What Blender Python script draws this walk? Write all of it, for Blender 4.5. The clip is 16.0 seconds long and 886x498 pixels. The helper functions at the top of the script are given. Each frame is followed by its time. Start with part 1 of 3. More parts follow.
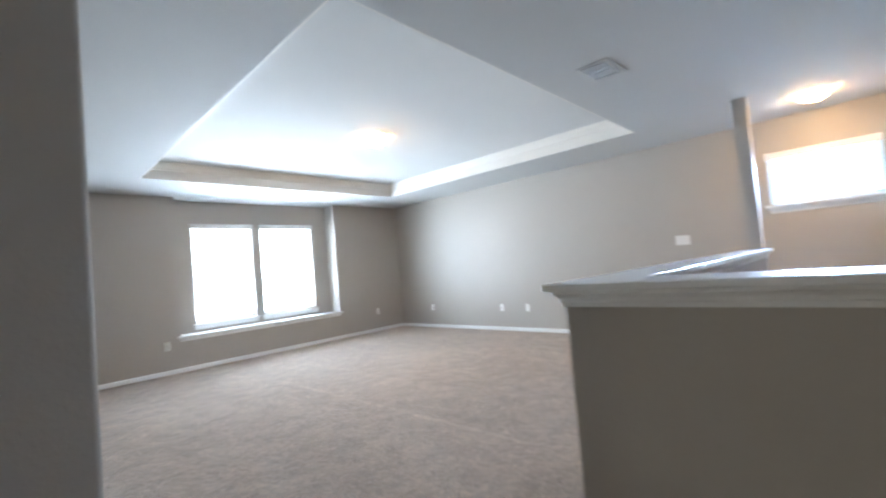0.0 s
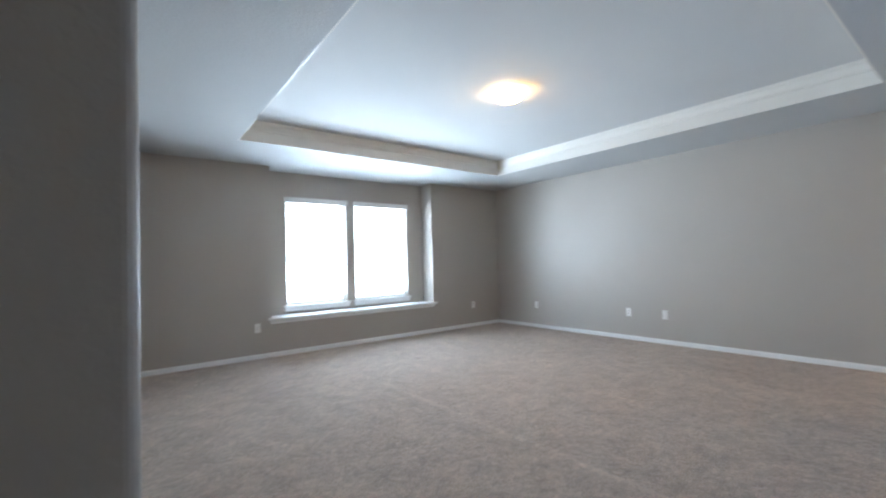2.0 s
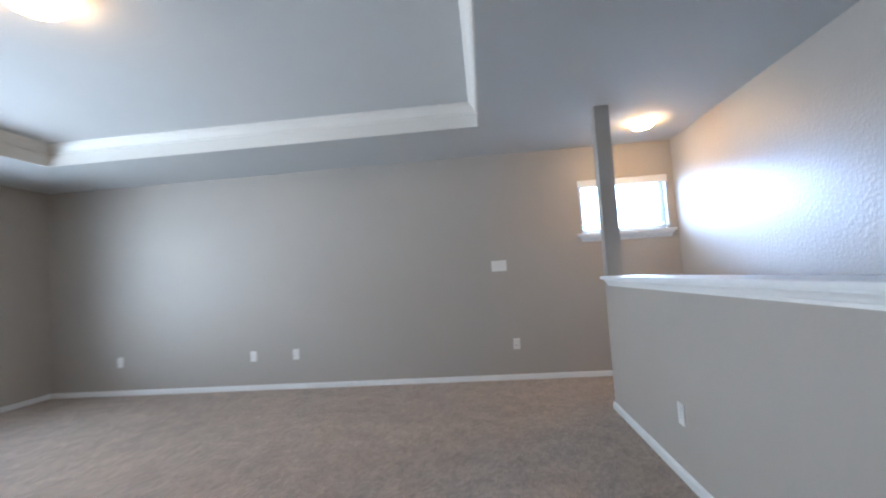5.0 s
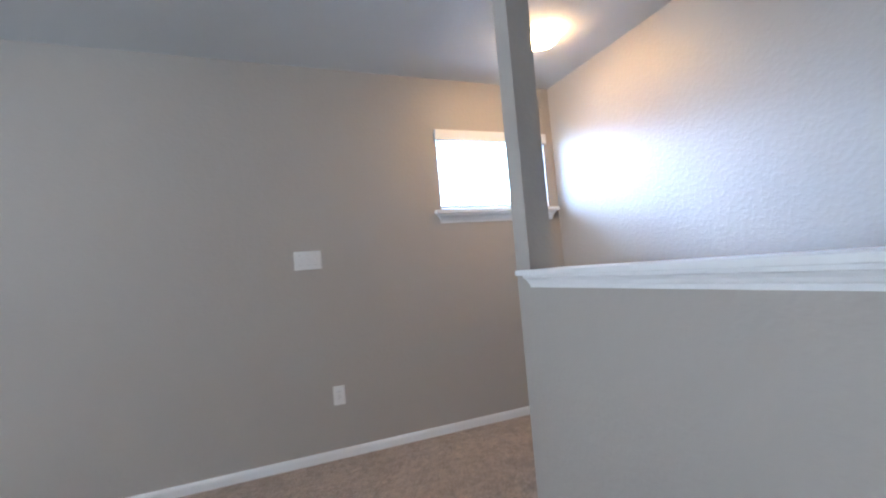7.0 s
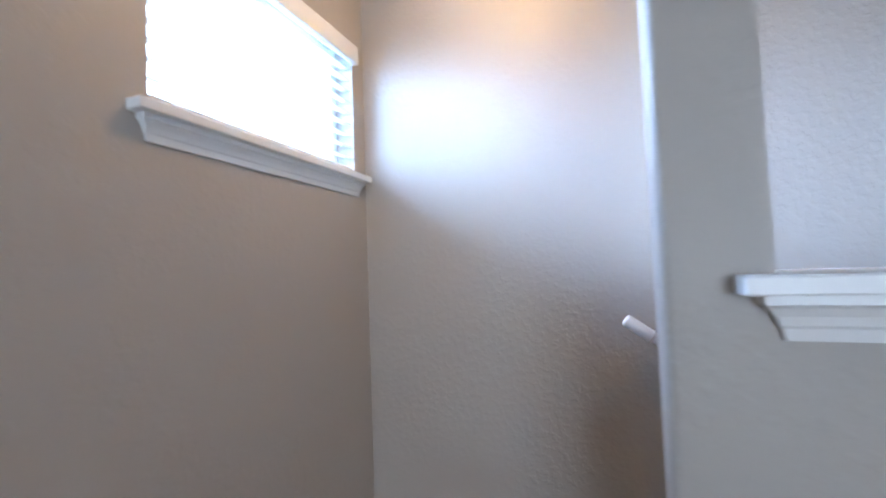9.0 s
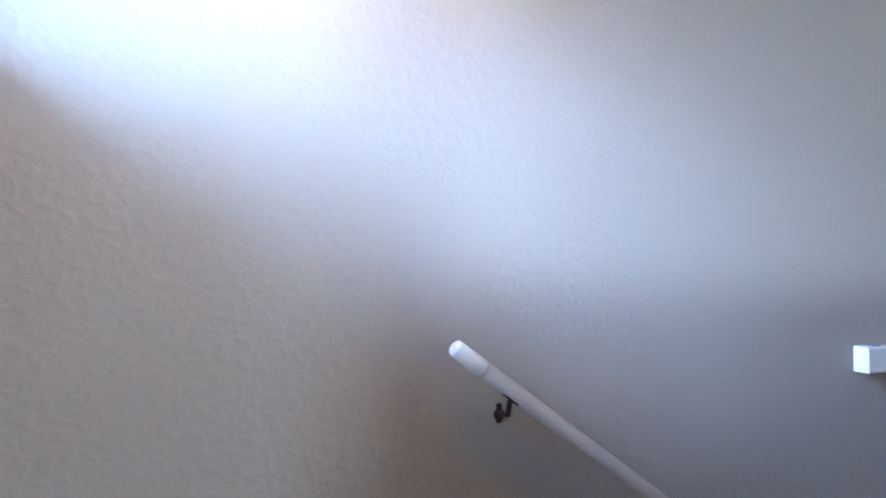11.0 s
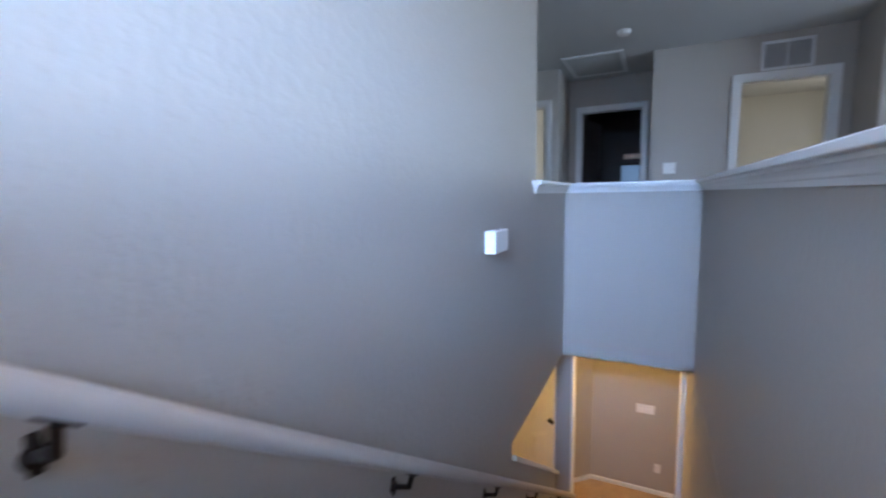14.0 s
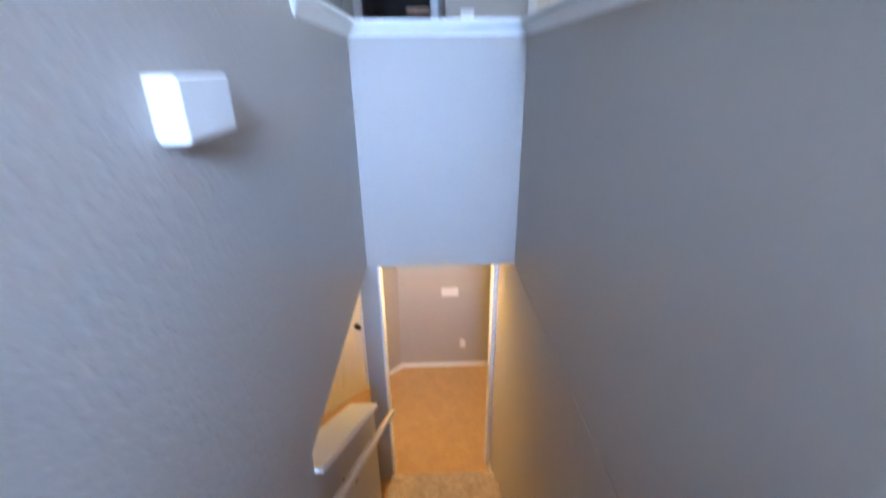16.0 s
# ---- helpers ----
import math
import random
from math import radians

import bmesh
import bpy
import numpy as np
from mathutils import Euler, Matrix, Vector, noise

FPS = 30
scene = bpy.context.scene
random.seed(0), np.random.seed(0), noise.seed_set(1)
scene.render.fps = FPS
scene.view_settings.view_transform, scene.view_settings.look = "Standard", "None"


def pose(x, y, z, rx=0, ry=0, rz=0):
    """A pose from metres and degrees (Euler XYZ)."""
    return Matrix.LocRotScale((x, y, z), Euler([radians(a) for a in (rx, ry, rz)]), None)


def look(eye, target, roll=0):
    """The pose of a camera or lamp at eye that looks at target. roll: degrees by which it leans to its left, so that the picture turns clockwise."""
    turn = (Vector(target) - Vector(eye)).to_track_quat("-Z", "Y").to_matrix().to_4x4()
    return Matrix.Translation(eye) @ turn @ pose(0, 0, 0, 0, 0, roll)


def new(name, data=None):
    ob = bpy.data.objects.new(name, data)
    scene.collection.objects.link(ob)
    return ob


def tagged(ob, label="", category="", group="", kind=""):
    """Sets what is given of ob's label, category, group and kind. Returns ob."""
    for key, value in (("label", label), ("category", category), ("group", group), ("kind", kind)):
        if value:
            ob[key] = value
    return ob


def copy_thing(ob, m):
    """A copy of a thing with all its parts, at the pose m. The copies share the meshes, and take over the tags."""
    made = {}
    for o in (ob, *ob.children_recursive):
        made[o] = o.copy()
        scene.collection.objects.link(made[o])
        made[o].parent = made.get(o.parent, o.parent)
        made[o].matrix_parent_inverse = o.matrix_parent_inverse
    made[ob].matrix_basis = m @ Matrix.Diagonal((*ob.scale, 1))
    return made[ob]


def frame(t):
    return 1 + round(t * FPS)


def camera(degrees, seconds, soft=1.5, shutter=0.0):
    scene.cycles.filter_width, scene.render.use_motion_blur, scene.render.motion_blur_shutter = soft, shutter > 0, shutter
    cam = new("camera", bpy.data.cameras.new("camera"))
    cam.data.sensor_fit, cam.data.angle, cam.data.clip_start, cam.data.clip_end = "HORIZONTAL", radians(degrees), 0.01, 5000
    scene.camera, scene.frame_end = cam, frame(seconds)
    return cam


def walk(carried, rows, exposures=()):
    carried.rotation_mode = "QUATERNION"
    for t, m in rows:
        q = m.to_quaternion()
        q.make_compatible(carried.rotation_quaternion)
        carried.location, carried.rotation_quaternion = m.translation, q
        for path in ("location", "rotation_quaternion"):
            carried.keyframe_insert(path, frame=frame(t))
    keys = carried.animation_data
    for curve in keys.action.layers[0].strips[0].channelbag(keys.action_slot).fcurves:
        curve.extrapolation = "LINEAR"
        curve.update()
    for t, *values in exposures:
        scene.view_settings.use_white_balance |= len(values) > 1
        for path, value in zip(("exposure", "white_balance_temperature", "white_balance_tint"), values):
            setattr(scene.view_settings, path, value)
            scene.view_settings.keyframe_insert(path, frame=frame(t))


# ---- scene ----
cam = camera(91.4, 16.0, soft=2.0, shutter=0.5)
PATH = [
    (0, (-4.89, -0.679, 1.128), (-3.428, 0.683, 1.208), -4.9),
    (0.5, (-4.765, -0.356, 1.129), (-3.553, 1.231, 1.235), -2.2),
    (1, (-4.642, -0.014, 1.135), (-3.568, 1.673, 1.106), -2.9),
    (1.5, (-4.619, 0.25, 1.133), (-3.568, 1.951, 1.15), -1.6),
    (2, (-4.671, 0.446, 1.133), (-3.443, 2.023, 1.19), -1.6),
    (2.5, (-4.669, 0.642, 1.106), (-3.217, 2.011, 1.247), -1.8),
    (3, (-4.669, 0.784, 1.132), (-2.977, 1.844, 1.24), 0.7),
    (3.5, (-4.649, 0.814, 1.164), (-2.771, 1.494, 1.277), 1.3),
    (3.7, (-4.606, 0.81, 1.174), (-2.722, 1.48, 1.232), 1.4),
    (5.8, (-2.894, 1.09, 1.089), (-0.902, 0.981, 1.229), -5.1),
    (6, (-2.72, 1.098, 1.091), (-0.73, 0.942, 1.209), -4.3),
    (6.5, (-2.223, 1.121, 1.076), (-0.301, 0.582, 1.2), -3.8),
    (7, (-1.67, 1.033, 1.069), (0.185, 0.292, 1.166), -4.8),
    (7.5, (-1.162, 0.949, 1.061), (0.562, -0.062, 1.144), -4.9),
    (8, (-0.701, 0.861, 1.041), (0.761, -0.504, 1.019), -4.7),
    (8.5, (-0.245, 0.735, 1.049), (0.945, -0.871, 1.106), -1.4),
    (9, (0.099, 0.607, 1.058), (0.83, -1.252, 1.156), -2.1),
    (9.3, (0.257, 0.498, 1.046), (0.815, -1.421, 1.119), -1.5),
    (9.5, (0.351, 0.406, 1.048), (0.702, -1.561, 1.125), -0.3),
    (10, (0.443, 0.208, 1.037), (0.275, -1.781, 1.155), 3.6),
    (10.2, (0.452, 0.135, 1.042), (0.123, -1.834, 1.17), 4.2),
    (12.3, (0.454, -0.087, 1.055), (-0.328, -1.927, 1.106), -0.4),
    (12.5, (0.443, -0.115, 1.049), (-0.338, -1.956, 1.079), -0.1),
    (13, (0.41, -0.219, 1.005), (-0.582, -1.952, 0.886), 2.2),
    (13.3, (0.393, -0.299, 0.995), (-0.892, -1.823, 0.832), 2.8),
    (13.5, (0.351, -0.329, 0.998), (-1.126, -1.663, 0.802), 2.5),
    (13.6, (0.312, -0.36, 0.997), (-1.261, -1.577, 0.785), 1.7),
    (13.9, (0.175, -0.439, 0.96), (-1.576, -1.377, 0.727), -0.9),
    (14, (0.127, -0.455, 0.959), (-1.657, -1.325, 0.716), -1.1),
    (14.5, (-0.129, -0.552, 0.959), (-2.084, -0.904, 0.727), -2.1),
    (15, (-0.346, -0.595, 0.999), (-2.324, -0.755, 0.749), -5.0),
    (15.5, (-0.607, -0.615, 1.021), (-2.568, -0.743, 0.651), -2.1),
    (16, (-0.914, -0.686, 0.815), (-2.754, -0.629, 0.036), -0.6),
]
walk(cam, [(t, look(eye, target, roll)) for t, eye, target, roll in PATH],
     exposures=[(0.0, 0.22, 6380, 11), (0.7, 0.06, 6350, 11), (1.0, -0.26, 6200, 10), (2.0, -0.27, 6200, 10), (3.0, -0.46, 6180, 10), (3.5, -0.56, 6180, 10), (6.0, -0.30, 6200, 14), (8.5, -0.58, 6090, 14), (10.0, -0.34, 5990, 15), (12.4, -0.42, 5740, 14), (13.0, -0.44, 5710, 13), (13.5, -0.36, 5680, 12), (14.5, -0.07, 5700, 12), (15.0, 0.14, 5740, 12), (15.5, 0.41, 5770, 12), (16.0, 0.55, 5720, 12)])

# ---- world and lights ----
world = bpy.data.worlds.new("sky")
scene.world = world
world.use_nodes = True
sky = world.node_tree.nodes.new("ShaderNodeTexSky")
sky.sky_type, sky.sun_disc = "NISHITA", False
sky.sun_elevation, sky.sun_rotation = radians(50), radians(200)
world.node_tree.links.new(sky.outputs[0], world.node_tree.nodes["Background"].inputs[0])
world.node_tree.nodes["Background"].inputs[1].default_value = 0.1
DAY = (0.63, 0.81, 1.0)


def area_lamp(name, eye, target, width, height, watts, color=DAY, spread=180):
    data = bpy.data.lights.new(name, "AREA")
    data.shape, data.size, data.size_y, data.energy, data.color, data.spread = "RECTANGLE", width, height, watts, color, radians(spread)
    ob = new(name, data)
    ob.matrix_world = look(eye, target)
    return ob


area_lamp("stand_in_light", (-2.24, 6.76, 1.32), (-2.24, 0, 3.6), 0.92, 1.60, 140, spread=160)
area_lamp("stand_in_light", (-1.16, 6.76, 1.32), (-1.16, 0, 3.6), 0.94, 1.60, 140, spread=160)
# stair window: the open sky, and an added narrow beam down the stairwell
area_lamp("stand_in_light", (2.04, -0.50, 2.02), (-1.5, -0.58, 1.30), 1.4, 0.85, 190, (0.35, 0.59, 1.0))
area_lamp("stand_in_light", (2.06, -0.25, 2.10), (-3.47, -0.75, 0.55), 1.3, 0.80, 165, (0.45, 0.65, 1.0), 58)
# added lamps: bare walls of bedroom and south room, behind the unlit room's pane
area_lamp("stand_in_light", (-7.0, 2.44, 1.5), (-6.4, 0.0, 1.2), 1.2, 1.2, 28, (1.0, 0.91, 0.71))
area_lamp("stand_in_light", (-6.7, -3.36, 1.5), (-6.7, -1.7, 1.5), 1.2, 1.2, 14, (1.0, 0.94, 0.78))
# backlights that pane so that it looks pale
area_lamp("stand_in_light", (-8.66, -0.84, 1.29), (-6, -0.84, 1.29), 0.40, 0.40, 0.55, (0.6, 0.8, 1.0))


# ---- materials ----
def material(name, color, rough=0.6, metal=0.0, vary=0.06, vary_scale=2.0, bump=0.0, bump_scale=60.0, fine=0.0, fine_scale=400.0, stain=0.0, coat=0.0):
    m = bpy.data.materials.new(name)
    m.use_nodes = True
    n, l = m.node_tree.nodes, m.node_tree.links
    b = n["Principled BSDF"]
    b.inputs["Roughness"].default_value, b.inputs["Metallic"].default_value = rough, metal
    b.inputs["Coat Weight"].default_value = coat
    geo = n.new("ShaderNodeNewGeometry")
    tex = n.new("ShaderNodeTexNoise")
    tex.inputs["Scale"].default_value, tex.inputs["Detail"].default_value = vary_scale, 5
    l.new(geo.outputs["Position"], tex.inputs["Vector"])
    small = n.new("ShaderNodeTexNoise")
    small.inputs["Scale"].default_value, small.inputs["Detail"].default_value = fine_scale, 3
    l.new(geo.outputs["Position"], small.inputs["Vector"])
    mix = n.new("ShaderNodeMix")
    mix.data_type = "RGBA"
    mix.inputs[6].default_value = (*[c * (1 - vary) for c in color], 1)
    mix.inputs[7].default_value = (*[min(1, c * (1 + vary)) for c in color], 1)
    l.new(tex.outputs[0], mix.inputs[0])
    last = mix.outputs[2]
    if stain:
        grain = n.new("ShaderNodeMix")
        grain.data_type, grain.blend_type = "RGBA", "MULTIPLY"
        grain.inputs[0].default_value = stain
        l.new(last, grain.inputs[6])
        l.new(small.outputs[0], grain.inputs[7])
        last = grain.outputs[2]
    l.new(last, b.inputs["Base Color"])
    if bump or fine:
        big = n.new("ShaderNodeTexNoise")
        big.inputs["Scale"].default_value, big.inputs["Detail"].default_value = bump_scale, 2
        l.new(geo.outputs["Position"], big.inputs["Vector"])
        ramp = n.new("ShaderNodeValToRGB")
        ramp.color_ramp.elements[0].position, ramp.color_ramp.elements[1].position = 0.45, 0.62
        l.new(big.outputs[0], ramp.inputs[0])
        one = n.new("ShaderNodeBump")
        one.inputs["Strength"].default_value, one.inputs["Distance"].default_value = bump, 0.002
        l.new(ramp.outputs[0], one.inputs["Height"])
        two = n.new("ShaderNodeBump")
        two.inputs["Strength"].default_value, two.inputs["Distance"].default_value = fine, 0.004
        l.new(small.outputs[0], two.inputs["Height"])
        l.new(one.outputs[0], two.inputs["Normal"])
        l.new(two.outputs[0], b.inputs["Normal"])
    return m


def glowing(name, color, strength):
    m = material(name, (0.8, 0.75, 0.65), 0.3)
    b = m.node_tree.nodes["Principled BSDF"]
    b.inputs["Emission Color"].default_value, b.inputs["Emission Strength"].default_value = (*color, 1), strength
    return m


def clear_glass(name):
    m = bpy.data.materials.new(name)
    m.use_nodes = True
    n, l = m.node_tree.nodes, m.node_tree.links
    n.clear()
    out, mix = n.new("ShaderNodeOutputMaterial"), n.new("ShaderNodeMixShader")
    a, g = n.new("ShaderNodeBsdfTransparent"), n.new("ShaderNodeBsdfGlossy")
    g.inputs["Roughness"].default_value = 0.02
    mix.inputs[0].default_value = 0.06
    l.new(a.outputs[0], mix.inputs[1]), l.new(g.outputs[0], mix.inputs[2]), l.new(mix.outputs[0], out.inputs[0])
    return m


def translucent(name, color):
    m = bpy.data.materials.new(name)
    m.use_nodes = True
    n, l = m.node_tree.nodes, m.node_tree.links
    b, out = n["Principled BSDF"], n["Material Output"]
    b.inputs["Base Color"].default_value, b.inputs["Roughness"].default_value = (*color, 1), 0.45
    t, mix = n.new("ShaderNodeBsdfTranslucent"), n.new("ShaderNodeMixShader")
    t.inputs[0].default_value = (*color, 1)
    mix.inputs[0].default_value = 0.72
    l.new(b.outputs[0], mix.inputs[1]), l.new(t.outputs[0], mix.inputs[2]), l.new(mix.outputs[0], out.inputs[0])
    return m


PAINT = material("greige_wall_paint", (0.42, 0.382, 0.338), 0.5, vary=0.035, vary_scale=1.3, bump=0.20, bump_scale=38, fine=0.03, fine_scale=120)
PEEL = material("orange_peel_wall_paint", (0.42, 0.382, 0.338), 0.46, vary=0.035, vary_scale=1.3, bump=0.34, bump_scale=39, fine=0.04, fine_scale=120)
# two ceiling tones, the lighter for the tray, bedroom and south room
CEIL_TRAY = material("white_tray_tone", (0.62, 0.62, 0.61), 0.8, vary=0.03, vary_scale=1.5, bump=0.3, bump_scale=60, fine=0.1, fine_scale=240)
CEIL = material("grey_white_ceiling_tone", (0.53, 0.535, 0.53), 0.8, vary=0.03, vary_scale=1.5, bump=0.3, bump_scale=60, fine=0.1, fine_scale=240)
TRIM = material("white_trim_paint", (0.80, 0.80, 0.79), 0.32, vary=0.03, vary_scale=4, fine=0.03, fine_scale=120)
TRAY = material("cream_tray_paint", (0.74, 0.71, 0.66), 0.45, vary=0.03, vary_scale=3, fine=0.05, fine_scale=180)


def carpet(name, color, mottle=1.0):
    """Cut pile: broad vacuum patches, mottling and single tufts, in colour and relief."""
    m = bpy.data.materials.new(name)
    m.use_nodes = True
    n, l = m.node_tree.nodes, m.node_tree.links
    b = n["Principled BSDF"]
    b.inputs["Roughness"].default_value = 0.95
    b.inputs["Sheen Weight"].default_value = 0.25
    geo = n.new("ShaderNodeNewGeometry")
    turn = n.new("ShaderNodeMapping")
    turn.inputs["Rotation"].default_value, turn.inputs["Scale"].default_value = (0, 0, radians(38)), (1.0, 0.28, 1.0)
    l.new(geo.outputs["Position"], turn.inputs["Vector"])
    last = None
    for scale, detail, low, high, source in ((1.6, 3, 0.91, 1.07, turn), (6.5, 5, 0.86, 1.13, geo), (24.0, 5, 0.82, 1.16, geo), (170.0, 3, 0.55, 1.40, geo)):
        t = n.new("ShaderNodeTexNoise")
        t.inputs["Scale"].default_value, t.inputs["Detail"].default_value = scale, detail
        l.new(source.outputs[0], t.inputs["Vector"])
        r = n.new("ShaderNodeMapRange")
        r.inputs["From Min"].default_value, r.inputs["From Max"].default_value = 0.32, 0.68
        r.inputs["To Min"].default_value, r.inputs["To Max"].default_value = 1 + (low - 1) * mottle, 1 + (high - 1) * mottle
        l.new(t.outputs[0], r.inputs["Value"])
        if last is None:
            last = r.outputs[0]
        else:
            k = n.new("ShaderNodeMath")
            k.operation = "MULTIPLY"
            l.new(last, k.inputs[0]), l.new(r.outputs[0], k.inputs[1])
            last = k.outputs[0]
    tint = n.new("ShaderNodeVectorMath")
    tint.operation = "SCALE"
    tint.inputs[0].default_value = color
    l.new(last, tint.inputs["Scale"])
    l.new(tint.outputs[0], b.inputs["Base Color"])
    bump = n.new("ShaderNodeBump")
    bump.inputs["Strength"].default_value, bump.inputs["Distance"].default_value = 0.9, 0.006
    l.new(last, bump.inputs["Height"])
    l.new(bump.outputs[0], b.inputs["Normal"])
    return m


CARPET = carpet("beige_carpet", (0.47, 0.365, 0.288))
SEAM = carpet("carpet_seam_pile", (0.53, 0.42, 0.335))
PLASTIC = material("white_plastic", (0.78, 0.77, 0.74), 0.35, vary=0.02, vary_scale=20)
# near-black in place of the shade inside slots and behind the louvres
SLOT_SHADE = material("slot_shade", (0.03, 0.03, 0.03), 0.6)
BRONZE = material("oil_rubbed_bronze", (0.045, 0.035, 0.03), 0.38, 0.8, vary=0.2, vary_scale=60)
BRASS = material("tan_brass", (0.52, 0.40, 0.24), 0.35, 0.9, vary=0.06, vary_scale=40)
NICKEL = material("satin_nickel", (0.45, 0.41, 0.36), 0.3, 1.0, vary=0.06, vary_scale=60)
RAIL = material("taupe_rail_paint", (0.46, 0.42, 0.38), 0.38, vary=0.05, vary_scale=14, fine=0.06, fine_scale=160)
VENTGREY = material("vent_white_enamel", (0.72, 0.73, 0.74), 0.4, vary=0.04, vary_scale=25)
SLAT = translucent("blind_slat_white", (0.82, 0.83, 0.84))
GLASS = clear_glass("window_glass")
DOME = glowing("lamp_dome_glass", (1.0, 0.62, 0.27), 60.0)
DOME_STAIR = glowing("stair_lamp_glass", (1.0, 0.62, 0.27), 110.0)
BULB = glowing("dim_bulb", (1.0, 0.45, 0.22), 0.045)
DOME_LOW = glowing("lower_lamp_glass", (1.0, 0.60, 0.19), 200.0)
DOORPAINT = material("cream_door_paint", (0.72, 0.68, 0.60), 0.38, vary=0.03, vary_scale=6, fine=0.05, fine_scale=150)
# near-black colour in place of the darkness of the unlit room
UNLIT_SHADE = material("unlit_room_shade", (0.075, 0.06, 0.055), 0.5, vary=0.1, vary_scale=3)
PALE = material("pale_room_paint", (0.70, 0.685, 0.64), 0.6, vary=0.04, vary_scale=2, bump=0.3, bump_scale=70)

C = 2.44          # ceiling height
FZ = -0.037       # upper floor
LOW = -2.90       # lower floor


# ---- mesh helpers ----
def part(name, bm, mat, parent=None, label=""):
    mesh = bpy.data.meshes.new(name)
    bmesh.ops.recalc_face_normals(bm, faces=bm.faces)
    bm.to_mesh(mesh)
    bm.free()
    mesh.materials.append(mat)
    ob = new(name, mesh)
    if parent:
        ob.parent = parent
    if label:
        ob["label"] = label
    return ob


def box(bm, x0, x1, y0, y1, z0, z1, bevel=0.0, seg=2, m=None):
    r = bmesh.ops.create_cube(bm, size=1.0)
    vs = r["verts"]
    for v in vs:
        v.co = Vector((x0 + (v.co.x + 0.5) * (x1 - x0), y0 + (v.co.y + 0.5) * (y1 - y0), z0 + (v.co.z + 0.5) * (z1 - z0)))
    if bevel:
        es = list({e for v in vs for e in v.link_edges})
        r = bmesh.ops.bevel(bm, geom=es, offset=bevel, segments=seg, affect="EDGES", profile=0.5)
        vs = list({v for f in r["faces"] for v in f.verts} | {v for v in vs if v.is_valid})
    if m is not None:
        bmesh.ops.transform(bm, matrix=m, verts=[v for v in vs if v.is_valid])
    return bm


def boxes(name, mat, rows, parent=None, bevel=0.0, label=""):
    bm = bmesh.new()
    for r in rows:
        box(bm, *r, bevel=bevel)
    return part(name, bm, mat, parent, label)


def prism(bm, pts, axis, a, b):
    """Extrudes an outline given in the two other axes along axis from a to b."""
    def put(p, d):
        return {"x": (d, p[0], p[1]), "y": (p[0], d, p[1]), "z": (p[0], p[1], d)}[axis]
    lo, hi = [bm.verts.new(put(p, a)) for p in pts], [bm.verts.new(put(p, b)) for p in pts]
    bm.faces.new(lo), bm.faces.new(hi)
    for i in range(len(pts)):
        j = (i + 1) % len(pts)
        bm.faces.new((lo[i], lo[j], hi[j], hi[i]))
    return bm


def grown(poly, d):
    """A plan outline, counter-clockwise, moved outwards by d with mitred corners."""
    out = []
    for i, p in enumerate(poly):
        a, b, c = Vector(poly[i - 1]), Vector(p), Vector(poly[(i + 1) % len(poly)])
        u, w = (b - a).normalized(), (c - b).normalized()
        n1, n2 = Vector((u.y, -u.x)), Vector((w.y, -w.x))
        k = (n1 + n2) / (1 + n1.dot(n2))
        out.append(b + k * d)
    return out


def lofted(bm, poly, profile):
    """Rings of the outline at (offset, height), skinned and closed: a moulding with returned, mitred ends."""
    rings = [[bm.verts.new((*q, z)) for q in grown(poly, d)] for d, z in profile]
    for lo, hi in zip(rings, rings[1:]):
        for i in range(len(poly)):
            j = (i + 1) % len(poly)
            bm.faces.new((lo[i], lo[j], hi[j], hi[i]))
    bm.faces.new(rings[0]), bm.faces.new(rings[-1])
    return bm


def lathe(bm, profile, seg=32, m=Matrix()):
    rings = [[bm.verts.new(m @ Vector((r * math.cos(2 * math.pi * k / seg), r * math.sin(2 * math.pi * k / seg), z))) for k in range(seg)] for r, z in profile]
    for lo, hi in zip(rings, rings[1:]):
        for k in range(seg):
            bm.faces.new((lo[k], lo[(k + 1) % seg], hi[(k + 1) % seg], hi[k]))
    bm.faces.new(rings[0]), bm.faces.new(rings[-1])
    return bm


def smooth(ob):
    for p in ob.data.polygons:
        p.use_smooth = True
    return ob


def structure(ob, label, category):
    return tagged(ob, label, category, kind="structure")


def empty(name, m, label, category, group="", kind=""):
    ob = new(name)
    ob.empty_display_size = 0.1
    ob.matrix_world = m
    return tagged(ob, label, category, group, kind)


# cap and sill moulding: offset from the wall face and height below the top
CAP = [(0.0, -0.076), (0.008, -0.076), (0.010, -0.062), (0.014, -0.058), (0.017, -0.048), (0.024, -0.038), (0.030, -0.034), (0.030, -0.0235), (0.051, -0.0225), (0.0525, -0.020), (0.0525, -0.003), (0.050, 0.0)]

# ---- large structure ----
T = 0.12
# carpeted upper floor, open over the stairs
bm = bmesh.new()
box(bm, -4.76, 1.26, 0.0, 6.37, -0.38, FZ)
box(bm, 0.05, 1.26, -1.22, 0.0, -0.38, FZ)
box(bm, -6.14, -3.60, -1.65, 0.0, -0.38, FZ)
box(bm, -5.46, -3.60, -3.02, -1.65, -0.38, FZ)
box(bm, -3.60, -2.38, -3.02, -1.221, -0.38, FZ)
box(bm, -6.14, -4.76, 0.0, 1.26, -0.38, FZ)
structure(part("floor", bm, CARPET), "beige cut-pile carpet with faint vacuum tracks", "carpet")

bm = bmesh.new()
prism(bm, [(-2.568, FZ), (-2.556, FZ + 0.002), (-2.540, FZ + 0.002), (-2.528, FZ)], "y", 0.9, 6.2)
structure(part("carpet_trim", bm, SEAM), "faint raised seam in the beige carpet", "carpet seam")

